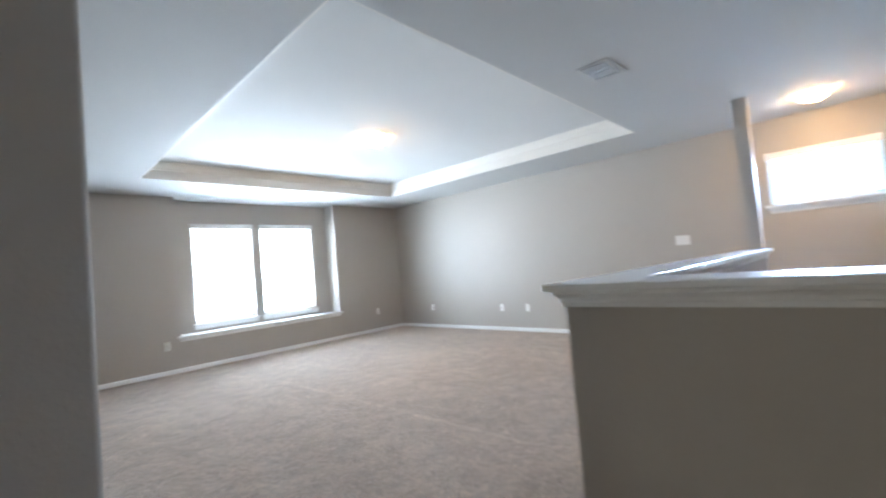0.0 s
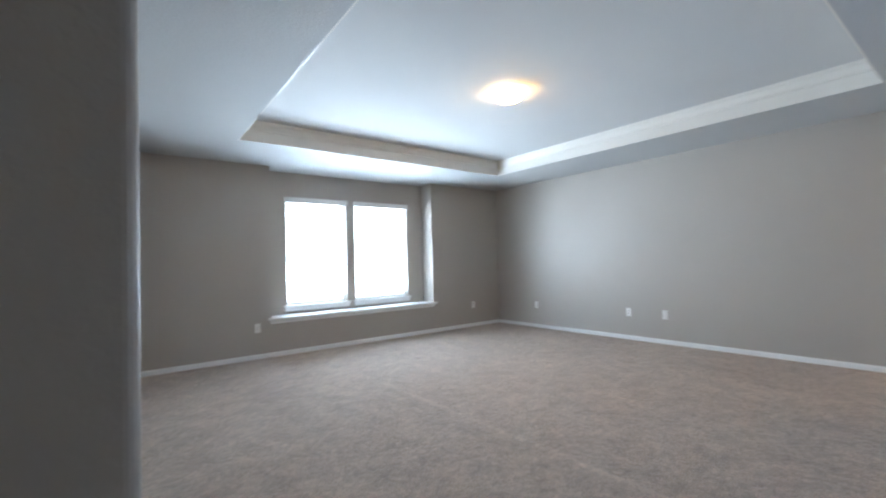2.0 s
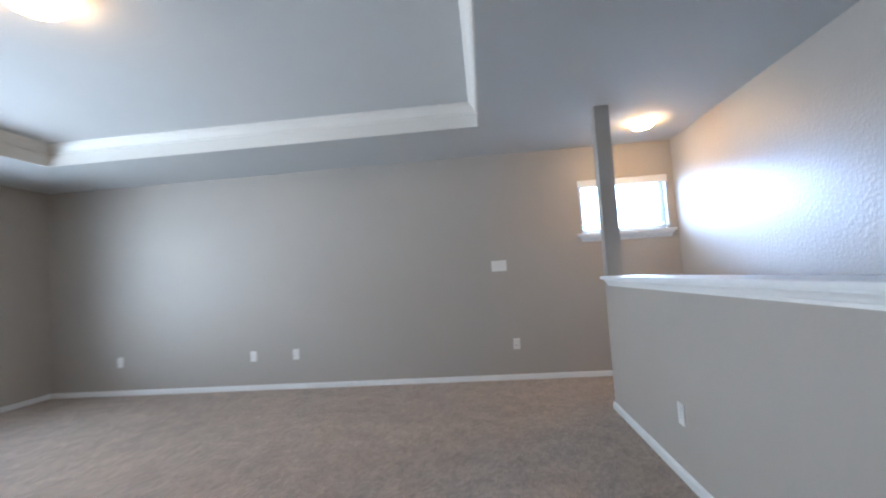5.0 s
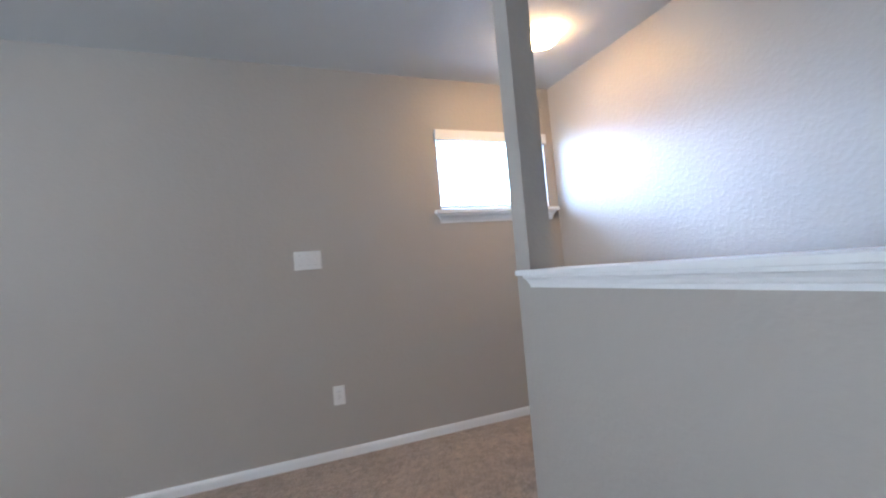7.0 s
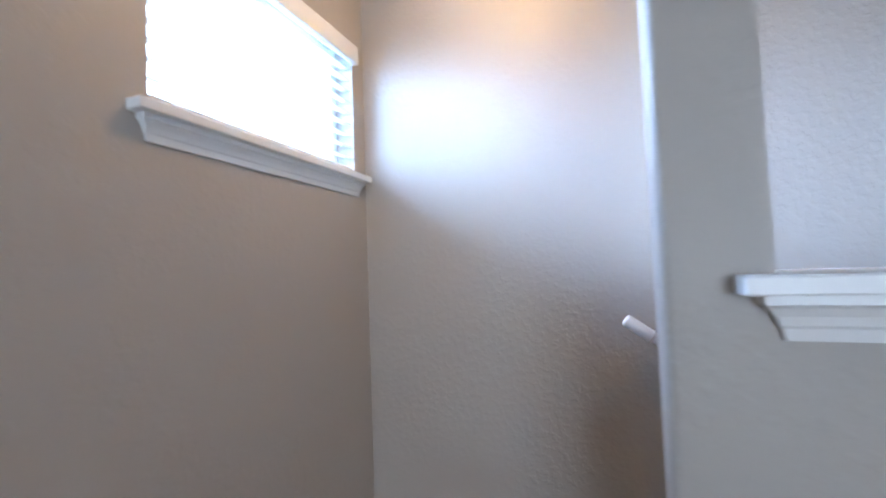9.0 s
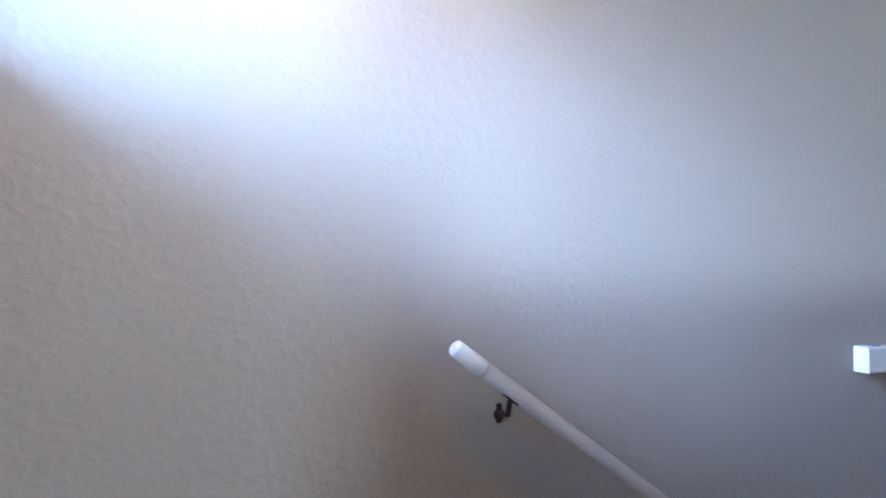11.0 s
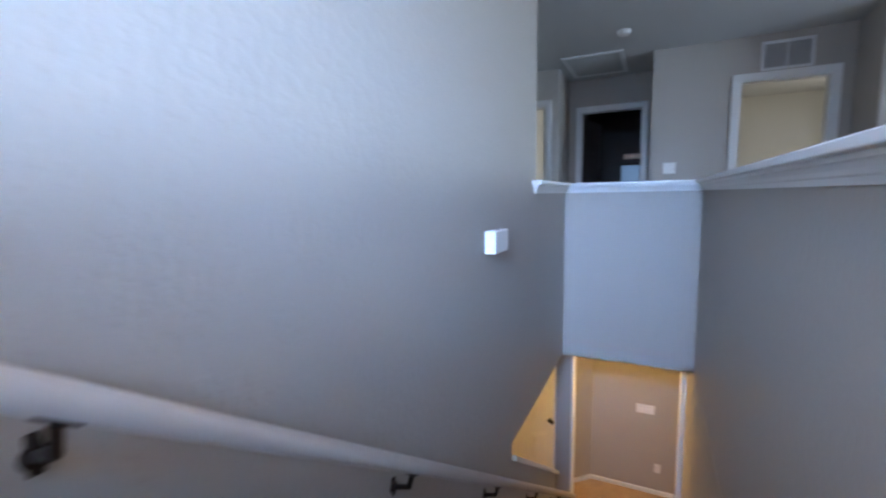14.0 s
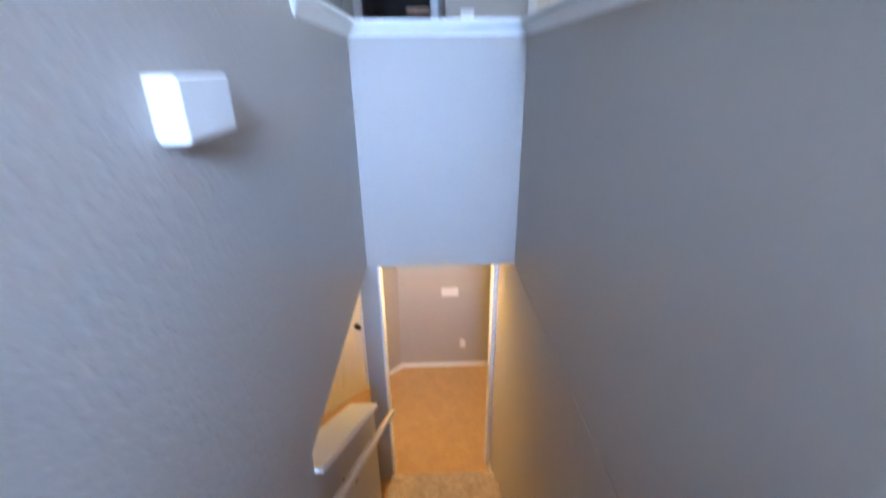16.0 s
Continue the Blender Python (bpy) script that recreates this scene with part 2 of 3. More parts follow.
# ceiling with a sunken tray over the room
TX0, TXN, TX1, TY0, TY1, TZ = -3.60, -3.73, 0.16, 0.945, 5.195, 2.65
bm = bmesh.new()
prism(bm, [(-6.14, TY0), (TXN, TY0), (TX0, TY1), (-6.14, TY1)], "z", C, C + 0.3)
box(bm, TX1, 1.26, TY0, TY1, C, C + 0.3)
box(bm, -6.14, 1.26, -1.65, TY0, C, C + 0.3)
box(bm, -6.14, 1.26, TY1, 6.37, C, C + 0.3)
box(bm, -3.1, -0.3, 6.37, 6.67, C, C + 0.3)
box(bm, -5.46, -2.38, -3.02, -1.65, C, C + 0.3)
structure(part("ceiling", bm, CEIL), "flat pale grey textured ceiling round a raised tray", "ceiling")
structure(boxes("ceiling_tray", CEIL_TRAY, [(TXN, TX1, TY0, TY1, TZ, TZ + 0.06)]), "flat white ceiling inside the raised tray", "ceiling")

# cream band and crown moulding lining the tray
bm = bmesh.new()
ring = [(TXN, TY0), (TX1, TY0), (TX1, TY1), (TX0, TY1)]
band = [(0.0, C + 0.001), (-0.012, C + 0.001), (-0.012, TZ - 0.095), (-0.024, TZ - 0.090), (-0.026, TZ - 0.075), (-0.050, TZ - 0.035), (-0.072, TZ - 0.018), (-0.078, TZ - 0.002)]
rings = [[bm.verts.new((*q, z)) for q in grown(ring, d)] for d, z in band]
for lo, hi in zip(rings, rings[1:]):
    for i in range(4):
        bm.faces.new((lo[i], lo[(i + 1) % 4], hi[(i + 1) % 4], hi[i]))
structure(part("crown_trim", bm, TRAY), "cream crown moulding lining the ceiling tray", "trim")

# east wall with the stair window
SY0, SY1, SZ0, SZ1 = -1.01, -0.10, 1.485, 2.06
wall = boxes("wall_east", PAINT, [(1.14, 1.26, SY1, 6.67, -0.38, C), (1.14, 1.26, -1.22, SY0, LOW, C),
                                 (1.14, 1.26, SY0, SY1, LOW, SZ0), (1.14, 1.26, SY0, SY1, SZ1, C)])
structure(wall, "greige painted wall with a light orange-peel texture", "wall")

# north wall with the window alcove
AX0, AX1, AY = -2.99, -0.377, 6.54
WIN = [(-2.70, -1.785), (-1.645, -0.69)]
WZ0, WZ1 = 0.575, 2.09
wall = boxes("wall_north", PAINT, [(-4.76, AX0, 6.25, 6.67, -0.38, C), (AX1, 1.14, 6.25, 6.67, -0.38, C), (AX0, AX1, 6.25, 6.67, -0.38, 0.405),
                                  (AX0, WIN[0][0], AY, 6.67, 0.405, C), (WIN[0][1], WIN[1][0], AY, 6.67, 0.405, C), (WIN[1][1], AX1, AY, 6.67, 0.405, C),
                                  *[(a, b, AY, 6.67, 0.405, WZ0) for a, b in WIN], *[(a, b, AY, 6.67, WZ1, C) for a, b in WIN]])
structure(wall, "greige painted wall with a full-height window alcove", "wall")

# west wall of the room and the short return into the hall
bm = bmesh.new()
prism(bm, [(-4.636, 1.14), (-4.535, 6.25), (-4.76, 6.25), (-4.76, 1.26), (-5.28, 1.26), (-5.28, 1.14)], "z", -0.38, C)
es = [e for e in bm.edges if all(abs(v.co.x + 4.636) < 1e-4 and abs(v.co.y - 1.14) < 1e-4 for v in e.verts)]
bmesh.ops.bevel(bm, geom=es, offset=0.02, segments=5, affect="EDGES", profile=0.5)
structure(part("wall_west", bm, PAINT), "greige painted wall ending in a rounded outside corner", "wall")

# hall walls with their doorways
DH = 2.03
D2, D1, D3 = (0.265, 0.985), (-1.365, -0.615), (-2.43, -1.675)
wall = boxes("wall_hall_west", PAINT, [(-5.28, -5.16, -0.51, D2[0], FZ, C), (-5.28, -5.16, D2[1], 1.14, FZ, C), (-5.28, -5.16, D2[0], D2[1], DH, C),
                                      (-6.02, -5.28, -0.51, -0.39, FZ, C)])
structure(wall, "greige hall wall with a bedroom doorway", "wall")
wall = boxes("wall_hall_end", PAINT, [(-6.14, -6.02, -1.53, D1[0], FZ, C), (-6.14, -6.02, D1[1], -0.39, FZ, C), (-6.14, -6.02, D1[0], D1[1], DH, C)])
structure(wall, "greige wall at the end of the hall with a doorway", "wall")
wall = boxes("wall_hall_south", PAINT, [(-6.14, -5.46, -1.65, -1.53, FZ, C), (-5.46, -5.34, D3[1], -1.53, FZ, C), (-5.46, -5.34, -3.52, D3[0], FZ, C), (-5.46, -5.34, D3[0], D3[1], DH, C),
                                       (-5.34, -2.38, -3.02, -2.90, FZ, C), (-2.50, -2.38, -2.90, -1.22, FZ, C)])
structure(wall, "greige hall walls with a doorway in the recess", "wall")

# stair walls
KZ0, KZ1 = -0.47, -1.312
bm = bmesh.new()
corner = {}
for pts in ([(-2.0, LOW), (1.14, LOW), (1.14, C), (-2.0, C), (-2.0, -0.38), (-2.0, KZ0)], [(-2.5, -0.38), (-2.0, -0.38), (-2.0, C), (-2.5, C), (-2.5, 0.975)],
            [(-3.60, -0.38), (-2.5, -0.38), (-2.5, 0.975), (-3.60, 0.975)], [(-3.22, LOW), (-2.0, LOW), (-2.0, KZ0), (-3.22, KZ1)]):
    for p in pts:
        if p not in corner:
            corner[p] = bm.verts.new((p[0], -1.10, p[1]))
    bm.faces.new([corner[p] for p in pts])
side = bmesh.ops.extrude_face_region(bm, geom=bm.faces[:])
bmesh.ops.translate(bm, verts=[g for g in side["geom"] if isinstance(g, bmesh.types.BMVert)], vec=(0, -0.12, 0))
structure(part("wall_stair", bm, PEEL), "greige stair wall with a heavy orange-peel texture", "wall")
structure(boxes("wall_stair_foot", PAINT, [(-4.10, -3.94, -1.245, -1.102, LOW, -0.386)]), "narrow greige wall end at the foot of the stairs", "wall")
# narrow white strips up both wall ends at the stair foot
structure(boxes("foot_strip", TRIM, [(-4.11, -3.935, -1.1015, -1.086, LOW, -0.386)]), "narrow white strip on the wall end at the foot of the stairs", "trim")
structure(boxes("foot_strip", TRIM, [(-4.19, -4.06, -0.180, -0.141, LOW, -0.387)]), "narrow white strip on the wall end at the foot of the stairs", "trim")
wall = boxes("wall_half", PAINT, [(-3.60, -0.075, -0.14, 0.0, -0.38, 0.975), (-4.20, 0.045, -0.14, 0.0, LOW, -0.386)])
structure(wall, "greige half wall guarding the stairwell", "half wall")
wall = boxes("wall_half_end", PAINT, [(-3.60, -3.47, -1.10, -0.14, -0.385, 0.975)])
structure(wall, "greige half wall above the foot of the stairs", "half wall")
bm = bmesh.new()
box(bm, -0.075, 0.045, -0.12, 0.0, -0.38, C - 0.001)
es = [e for e in bm.edges if abs(e.verts[0].co.z - e.verts[1].co.z) > 1 and e.verts[0].co.x > 0]
bmesh.ops.bevel(bm, geom=es, offset=0.012, segments=4, affect="EDGES", profile=0.5)
tagged(part("column", bm, PAINT), "square greige drywall column with rounded corners", "column", kind="structure")
bm = bmesh.new()
lofted(bm, [(-0.085, 0.0), (-3.60, 0.0), (-3.60, -1.22), (-2.46, -1.22), (-2.46, -1.10), (-3.47, -1.10), (-3.47, -0.14), (-0.085, -0.14)], [(d, 1.04 + z) for d, z in CAP])
structure(part("cap_trim", bm, TRIM), "white moulded wooden cap on the half walls", "trim")

# lower floor around the foot of the stairs
structure(boxes("floor_lower", carpet("tan_lower_carpet", (0.48, 0.30, 0.14), 0.4), [(-5.78, 1.26, -2.9, 1.3, LOW - 0.1, LOW)]), "tan carpet on the lower floor", "carpet")
structure(boxes("wall_lower", PAINT, [(-5.78, -5.66, -1.22, 1.3, LOW, -0.38), (-5.66, -3.47, 1.1, 1.22, LOW, -0.38), (-4.20, -4.08, 0.0, 1.1, LOW, -0.386),
                                     (-5.78, 1.26, -2.60, -2.48, LOW, -0.38), (1.14, 1.26, -2.48, -1.22, LOW, -0.38)]), "greige lower hall walls", "wall")
structure(boxes("ceiling_lower", CEIL, [(-5.78, -3.60, -1.22, 1.3, -0.44, -0.385), (-5.78, 1.26, -2.6, -1.22, -0.44, -0.385)]), "flat white lower ceiling", "ceiling")
# corner wall set at an angle, with a doorway
DIAG = pose(-5.66, -1.10, LOW, 0, 0, 135)
DS0, DS1 = 0.557, 1.367
bm = bmesh.new()
for r in ((-DS0, 0.0, 0.0, 0.12, 0.0, 2.515), (-1.95, -DS1, 0.0, 0.12, 0.0, 2.515), (-DS1, -DS0, 0.0, 0.12, DH, 2.515)):
    box(bm, *r, m=DIAG)
structure(part("wall_lower_angled", bm, PAINT), "greige angled wall in the lower hall", "wall")
# rooms beyond the doorways
structure(boxes("wall_bedroom", PALE, [(-8.60, -8.48, -0.39, 2.6, FZ, C), (-8.48, -5.28, 2.48, 2.6, FZ, C), (-8.48, -6.14, -0.51, -0.39, FZ, C), (-5.28, -5.16, 1.26, 2.6, FZ, C)]), "pale bedroom walls", "wall")
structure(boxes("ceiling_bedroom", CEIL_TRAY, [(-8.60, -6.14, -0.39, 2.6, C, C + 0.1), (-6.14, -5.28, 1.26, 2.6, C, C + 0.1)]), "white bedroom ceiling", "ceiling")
structure(boxes("floor_bedroom", CARPET, [(-8.60, -6.14, -0.51, 2.6, -0.1, FZ), (-6.14, -5.16, 1.26, 2.6, -0.1, FZ)]), "beige bedroom carpet", "carpet")
structure(boxes("wall_dark_room", UNLIT_SHADE, [(-8.62, -8.5, -1.72, -1.02, FZ, C), (-8.62, -8.5, -0.66, -0.51, FZ, C), (-8.62, -8.5, -1.02, -0.66, FZ, 1.11), (-8.62, -8.5, -1.02, -0.66, 1.45, C), (-8.5, -6.14, -1.72, -1.60, FZ, C), (-8.5, -8.48, -0.51, -0.39, FZ, C)]), "unlit room walls with the darkness put into their colour", "wall")
structure(boxes("ceiling_dark_room", UNLIT_SHADE, [(-8.62, -6.14, -1.72, -0.51, C, C + 0.1)]), "unlit room ceiling with the darkness put into its colour", "ceiling")
structure(boxes("floor_dark_room", UNLIT_SHADE, [(-8.62, -6.14, -1.72, -0.51, -0.1, FZ)]), "unlit room floor with the darkness put into its colour", "floor")
structure(boxes("wall_south_room", PALE, [(-7.92, -7.80, -3.52, -1.74, FZ, C), (-7.80, -5.46, -3.52, -3.40, FZ, C), (-7.92, -6.14, -1.74, -1.722, FZ, C), (-6.14, -5.46, -1.74, -1.652, FZ, C)]), "pale south room walls", "wall")
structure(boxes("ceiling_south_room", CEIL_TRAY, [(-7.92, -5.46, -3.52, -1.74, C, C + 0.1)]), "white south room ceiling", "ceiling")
structure(boxes("floor_south_room", CARPET, [(-7.92, -5.46, -3.52, -1.74, -0.1, FZ)]), "beige south room carpet", "carpet")

# baseboards
BASE = [(0.0, 0.0), (0.013, 0.0), (0.013, 0.040), (0.009, 0.049), (0.005, 0.055), (0.0, 0.057)]


def baseboard(p, q, inward, z=FZ):
    """A moulded skirting from p to q on the floor, standing out along inward."""
    bm = bmesh.new()
    a, b, n = Vector((*p, z)), Vector((*q, z)), Vector((*inward, 0))
    lo, hi = [bm.verts.new(a + n * d + Vector((0, 0, h))) for d, h in BASE], [bm.verts.new(b + n * d + Vector((0, 0, h))) for d, h in BASE]
    for i in range(len(BASE)):
        j = (i + 1) % len(BASE)
        bm.faces.new((lo[i], lo[j], hi[j], hi[i]))
    bm.faces.new(lo), bm.faces.new(hi)
    return structure(part("baseboard", bm, TRIM), "white moulded baseboard along the wall", "baseboard")


for p, q, n in [((1.14, -1.10), (1.14, 6.25), (-1, 0)), ((-4.535, 6.25), (1.126, 6.25), (0, -1)), ((-4.624, 1.15), (-4.537, 6.236), (1, 0)), ((-3.60, 0.0), (0.058, 0.0), (0, 1)),
                ((-3.60, -1.22), (-3.60, 0.0), (-1, 0)), ((0.05, -1.10), (1.126, -1.10), (0, 1)), ((0.045, -0.12), (0.045, 0.0), (1, 0)), ((-5.16, 1.14), (-4.635, 1.14), (0, -1)),
                ((-5.16, -0.51), (-5.16, 0.19), (1, 0)), ((-6.02, -0.51), (-5.16, -0.51), (0, -1)), ((-6.02, -1.53), (-5.34, -1.53), (0, 1)), ((-5.34, -2.90), (-2.5, -2.90), (0, 1))]:
    baseboard(p, q, n)
for p, q, n in [((-5.66, -1.10), (-5.66, 1.1), (1, 0)), ((-5.66, -1.10), (-5.31, -1.45), (0.7071, 0.7071)), ((-4.06, -0.14), (-3.86, -0.14), (0, -1)), ((-4.20, -0.13), (-4.20, 1.1), (-1, 0))]:
    baseboard(p, q, n, LOW)


# plain bright haze outside the windows
HAZE = glowing("outside_haze", (0.72, 0.87, 1.0), 20.0)
HAZE_STAIR = glowing("outside_haze_east", (0.42, 0.69, 1.0), 20.0)
structure(boxes("backdrop", HAZE, [(-4.2, 0.8, 7.60, 7.64, -0.6, 3.6)]), "plain overexposed haze outside the windows", "backdrop")
structure(boxes("backdrop", HAZE_STAIR, [(2.10, 2.14, -2.2, 1.1, 0.0, 3.8)]), "plain overexposed haze outside the stair window", "backdrop")


# ---- windows ----
def window(name, m, w, h, label):
    """A slider window in its opening with a lowered blind; local x along the wall, y outwards, z up from the opening's foot."""
    root = empty(name, m, label, "window", kind="structure")
    bm = bmesh.new()
    f = 0.045
    for r in ((-w / 2, -w / 2 + f, 0, h), (w / 2 - f, w / 2, 0, h), (-w / 2 + f, w / 2 - f, 0, f), (-w / 2 + f, w / 2 - f, h - f, h)):
        box(bm, r[0], r[1], 0.065, 0.105, r[2], r[3], 0.004, 1)
    part("window_frame", bm, TRIM, root)
    pane = boxes("pane", GLASS, [(-w / 2 + f, w / 2 - f, 0.082, 0.086, f, h - f)], root)
    pane.visible_shadow = False
    return root


def blind(m, w, h, pitch, depth, valance, label, drop=0.0, tilt=11):
    """A horizontal blind: valance, slats, bottom rail, ladder cords; local frame as for window()."""
    root = empty("window_blind", m, label, "blind", "window blinds")
    bm = bmesh.new()
    box(bm, -w / 2 - valance, w / 2 + valance, -0.030, 0.002, h - 0.075, h + 0.005, 0.006)
    part("valance", bm, TRIM, root)
    n = int((h - 0.10 - drop) / pitch)
    bm = bmesh.new()
    box(bm, -w / 2 + 0.003, w / 2 - 0.003, -depth / 2, depth / 2, -0.0016, 0.0016, 0.001, 1, Matrix.Rotation(radians(tilt), 4, "X"))
    first = part("slat", bm, SLAT, root)
    first.location = (0, 0.032, h - 0.09)
    for k in range(1, n):
        s = new("slat", first.data)
        s.parent = root
        s.location = (0, 0.032 + random.uniform(-0.001, 0.001), h - 0.09 - k * pitch)
    low = h - 0.09 - n * pitch
    bm = bmesh.new()
    box(bm, -w / 2 + 0.003, w / 2 - 0.003, 0.014, 0.050, low - 0.012, low + 0.006, 0.004)
    part("bottom_rail", bm, TRIM, root)
    for x in (-w / 2 + 0.14, w / 2 - 0.14):
        bm = bmesh.new()
        lathe(bm, [(0.0012, low), (0.0012, h - 0.05)], 6, Matrix.Translation((x, 0.006, 0)))
        part("cord", bm, TRIM, root)
    return root


for i, (a, b) in enumerate(WIN):
    m = pose((a + b) / 2, AY + 0.02, WZ0, 0, 0, 0)
    window("window_%d" % (i + 1), m, b - a, WZ1 - WZ0, "white vinyl window glaring with daylight")
    blind(pose((a + b) / 2, AY, WZ0, 0, 0, 0), b - a, WZ1 - WZ0, 0.050, 0.046, 0.014, "white horizontal blind lowered over a bright window", 0.06 if i == 0 else 0.0, -15)
    bm = bmesh.new()
    lofted(bm, [((a + b) / 2 - (b - a) / 2 - 0.01, AY), ((a + b) / 2 + (b - a) / 2 + 0.01, AY), ((a + b) / 2 + (b - a) / 2 + 0.01, AY + 0.04), ((a + b) / 2 - (b - a) / 2 - 0.01, AY + 0.04)],
           [(0.0, 0.494), (0.014, 0.494), (0.016, 0.538), (0.020, 0.544), (0.020, 0.556), (0.032, 0.558), (0.032, 0.576), (0.0, 0.578)])
    structure(part("window_sill", bm, TRIM), "narrow white wooden sill below the window", "window sill")
m = pose(1.16, (SY0 + SY1) / 2, SZ0, 0, 0, -90)
window("window_3", m, SY1 - SY0, SZ1 - SZ0, "small high stair window glaring with daylight")
blind(pose(1.14, (SY0 + SY1) / 2, SZ0, 0, 0, -90), SY1 - SY0, SZ1 - SZ0, 0.050, 0.046, 0.012, "white horizontal blind on the small stair window")
# deep sill across the alcove, and the stair window's sill
bm = bmesh.new()
lofted(bm, [(AX0 - 0.005, 6.25), (AX1 + 0.005, 6.25), (AX1 + 0.005, 6.30), (AX0 - 0.005, 6.30)], [(d * 0.8, 0.462 + z) for d, z in CAP])
box(bm, AX0 + 0.001, AX1 - 0.001, 6.29, AY - 0.001, 0.435, 0.461)
structure(part("window_sill", bm, TRIM), "deep white wooden sill with moulded apron across the alcove", "window sill")
bm = bmesh.new()
lofted(bm, [(1.14, SY0 - 0.012), (1.16, SY0 - 0.012), (1.16, SY1 - 0.0), (1.14, SY1 - 0.0)], [(d * 0.95, SZ0 + 0.003 + z * 1.2) for d, z in CAP])
structure(part("window_sill", bm, TRIM), "white moulded wooden sill under the stair window", "window sill")


# ---- doorways ----
def casing(name, m, w, h, depth, label):
    """Jambs and moulded casing round a doorway; local x across it, y into the wall from the near face, z up."""
    root = empty(name, m, label, "door frame", kind="structure")
    c = 0.062
    for side, x0, x1 in (("jamb", -w / 2, -w / 2 + 0.018), ("jamb", w / 2 - 0.018, w / 2)):
        boxes(side, TRIM, [(x0, x1, -0.004, depth + 0.004, 0, h - 0.018)], root)
    boxes("head", TRIM, [(-w / 2, w / 2, -0.004, depth + 0.004, h - 0.018, h)], root)
    for x0, x1 in ((-w / 2 - c, -w / 2 + 0.006), (w / 2 - 0.006, w / 2 + c)):
        bm = bmesh.new()
        box(bm, x0, x1, -0.018, -0.004, 0, h - 0.006, 0.005)
        part("side_casing", bm, TRIM, root)
    bm = bmesh.new()
    box(bm, -w / 2 - c, w / 2 + c, -0.0185, -0.004, h - 0.006, h + c, 0.005)
    part("head_casing", bm, TRIM, root)
    return root


casing("door_1", pose(-5.16, sum(D2) / 2, FZ, 0, 0, 90), D2[1] - D2[0], DH - FZ, T, "white painted casing round an open bedroom doorway")
casing("door_2", pose(-6.02, sum(D1) / 2, FZ, 0, 0, 90), D1[1] - D1[0], DH - FZ, T, "white painted casing round a dark doorway")
casing("door_3", pose(-5.34, sum(D3) / 2, FZ, 0, 0, 90), D3[1] - D3[0], DH - FZ, T, "white painted casing round a lit doorway")


def panel_door(m, w, h, label, mat):
    """A six-panel door leaf hinged at local x=0, face towards -y."""
    root = empty("panel_door", m, label, "door")
    bm = bmesh.new()
    box(bm, 0, w, 0, 0.035, 0.012, h, 0.002, 1)
    part("leaf", bm, mat, root)
    pw = (w - 0.11 * 3) / 2
    for x in (0.11, 0.22 + pw):
        for z0, z1 in ((0.22, 0.82), (0.98, 1.58), (1.70, 1.90)):
            bm = bmesh.new()
            box(bm, x, x + pw, -0.004, 0.002, z0, z1, 0.003, 1)
            box(bm, x + 0.03, x + pw - 0.03, -0.009, 0.0, z0 + 0.03, z1 - 0.03, 0.004, 1)
            part("panel", bm, mat, root)
    bm = bmesh.new()
    k = pose(w - 0.07, 0, 0.95, 90, 0, 0)
    lathe(bm, [(0.0, 0.0), (0.032, 0.0), (0.032, 0.008), (0.012, 0.012), (0.012, 0.035), (0.026, 0.045), (0.029, 0.058), (0.022, 0.070), (0.0, 0.073)], 20, k)
    smooth(part("door_knob", bm, BRONZE, root, "dark bronze round knob"))
    return root


casing("door_4", DIAG @ pose(-(DS0 + DS1) / 2, 0, 0), DS1 - DS0, DH, T, "cream painted casing round a closed door")
panel_door(DIAG @ pose(-DS1 + 0.021, 0.012, 0.001), 0.768, 2.005, "cream six-panel door, closed, on the lower floor", DOORPAINT)
panel_door(pose(-6.10, -1.345, FZ + 0.001, 0, 0, 168), 0.71, 2.0, "six-panel door coloured dark as in shade, standing open into an unlit room", UNLIT_SHADE)


# ---- stairs ----
RISE, RUN = (FZ - LOW) / 16, 0.26
bm = bmesh.new()
root = empty("staircase", pose(0.05, -0.61, 0), "carpeted staircase going down between two walls", "stairs", kind="structure")
for k in range(15):
    bm = bmesh.new()
    z = FZ - (k + 1) * RISE
    box(bm, -(k + 1) * RUN - 0.001, -k * RUN + (0.03 if k else 0), -0.489, 0.469, z - 0.22, z, 0.012, 2)
    part("step", bm, CARPET, root)

# ---- stair handrail on the wall ----
RA, RB = Vector((0.075, -1.035, 0.865)), Vector((-3.72, -1.035, 0.865 - 3.795 * 0.71))
rail = empty("handrail", pose(0, 0, 0), "taupe round wooden handrail with a white end on bronze brackets", "handrail")


def rod(bm, a, b, r, seg=20, dome=0.0):
    """A round bar from a to b with softened ends."""
    d = b - a
    m = Matrix.Translation(a) @ d.to_track_quat("Z", "Y").to_matrix().to_4x4()
    L = d.length
    prof = [(0.0, 0.0), (r * 0.6, 0.001), (r * 0.9, r * 0.25), (r, r * 0.6), (r, L - 0.002), (r * 0.98, L), (0.0, L)]
    return lathe(bm, prof, seg, m)


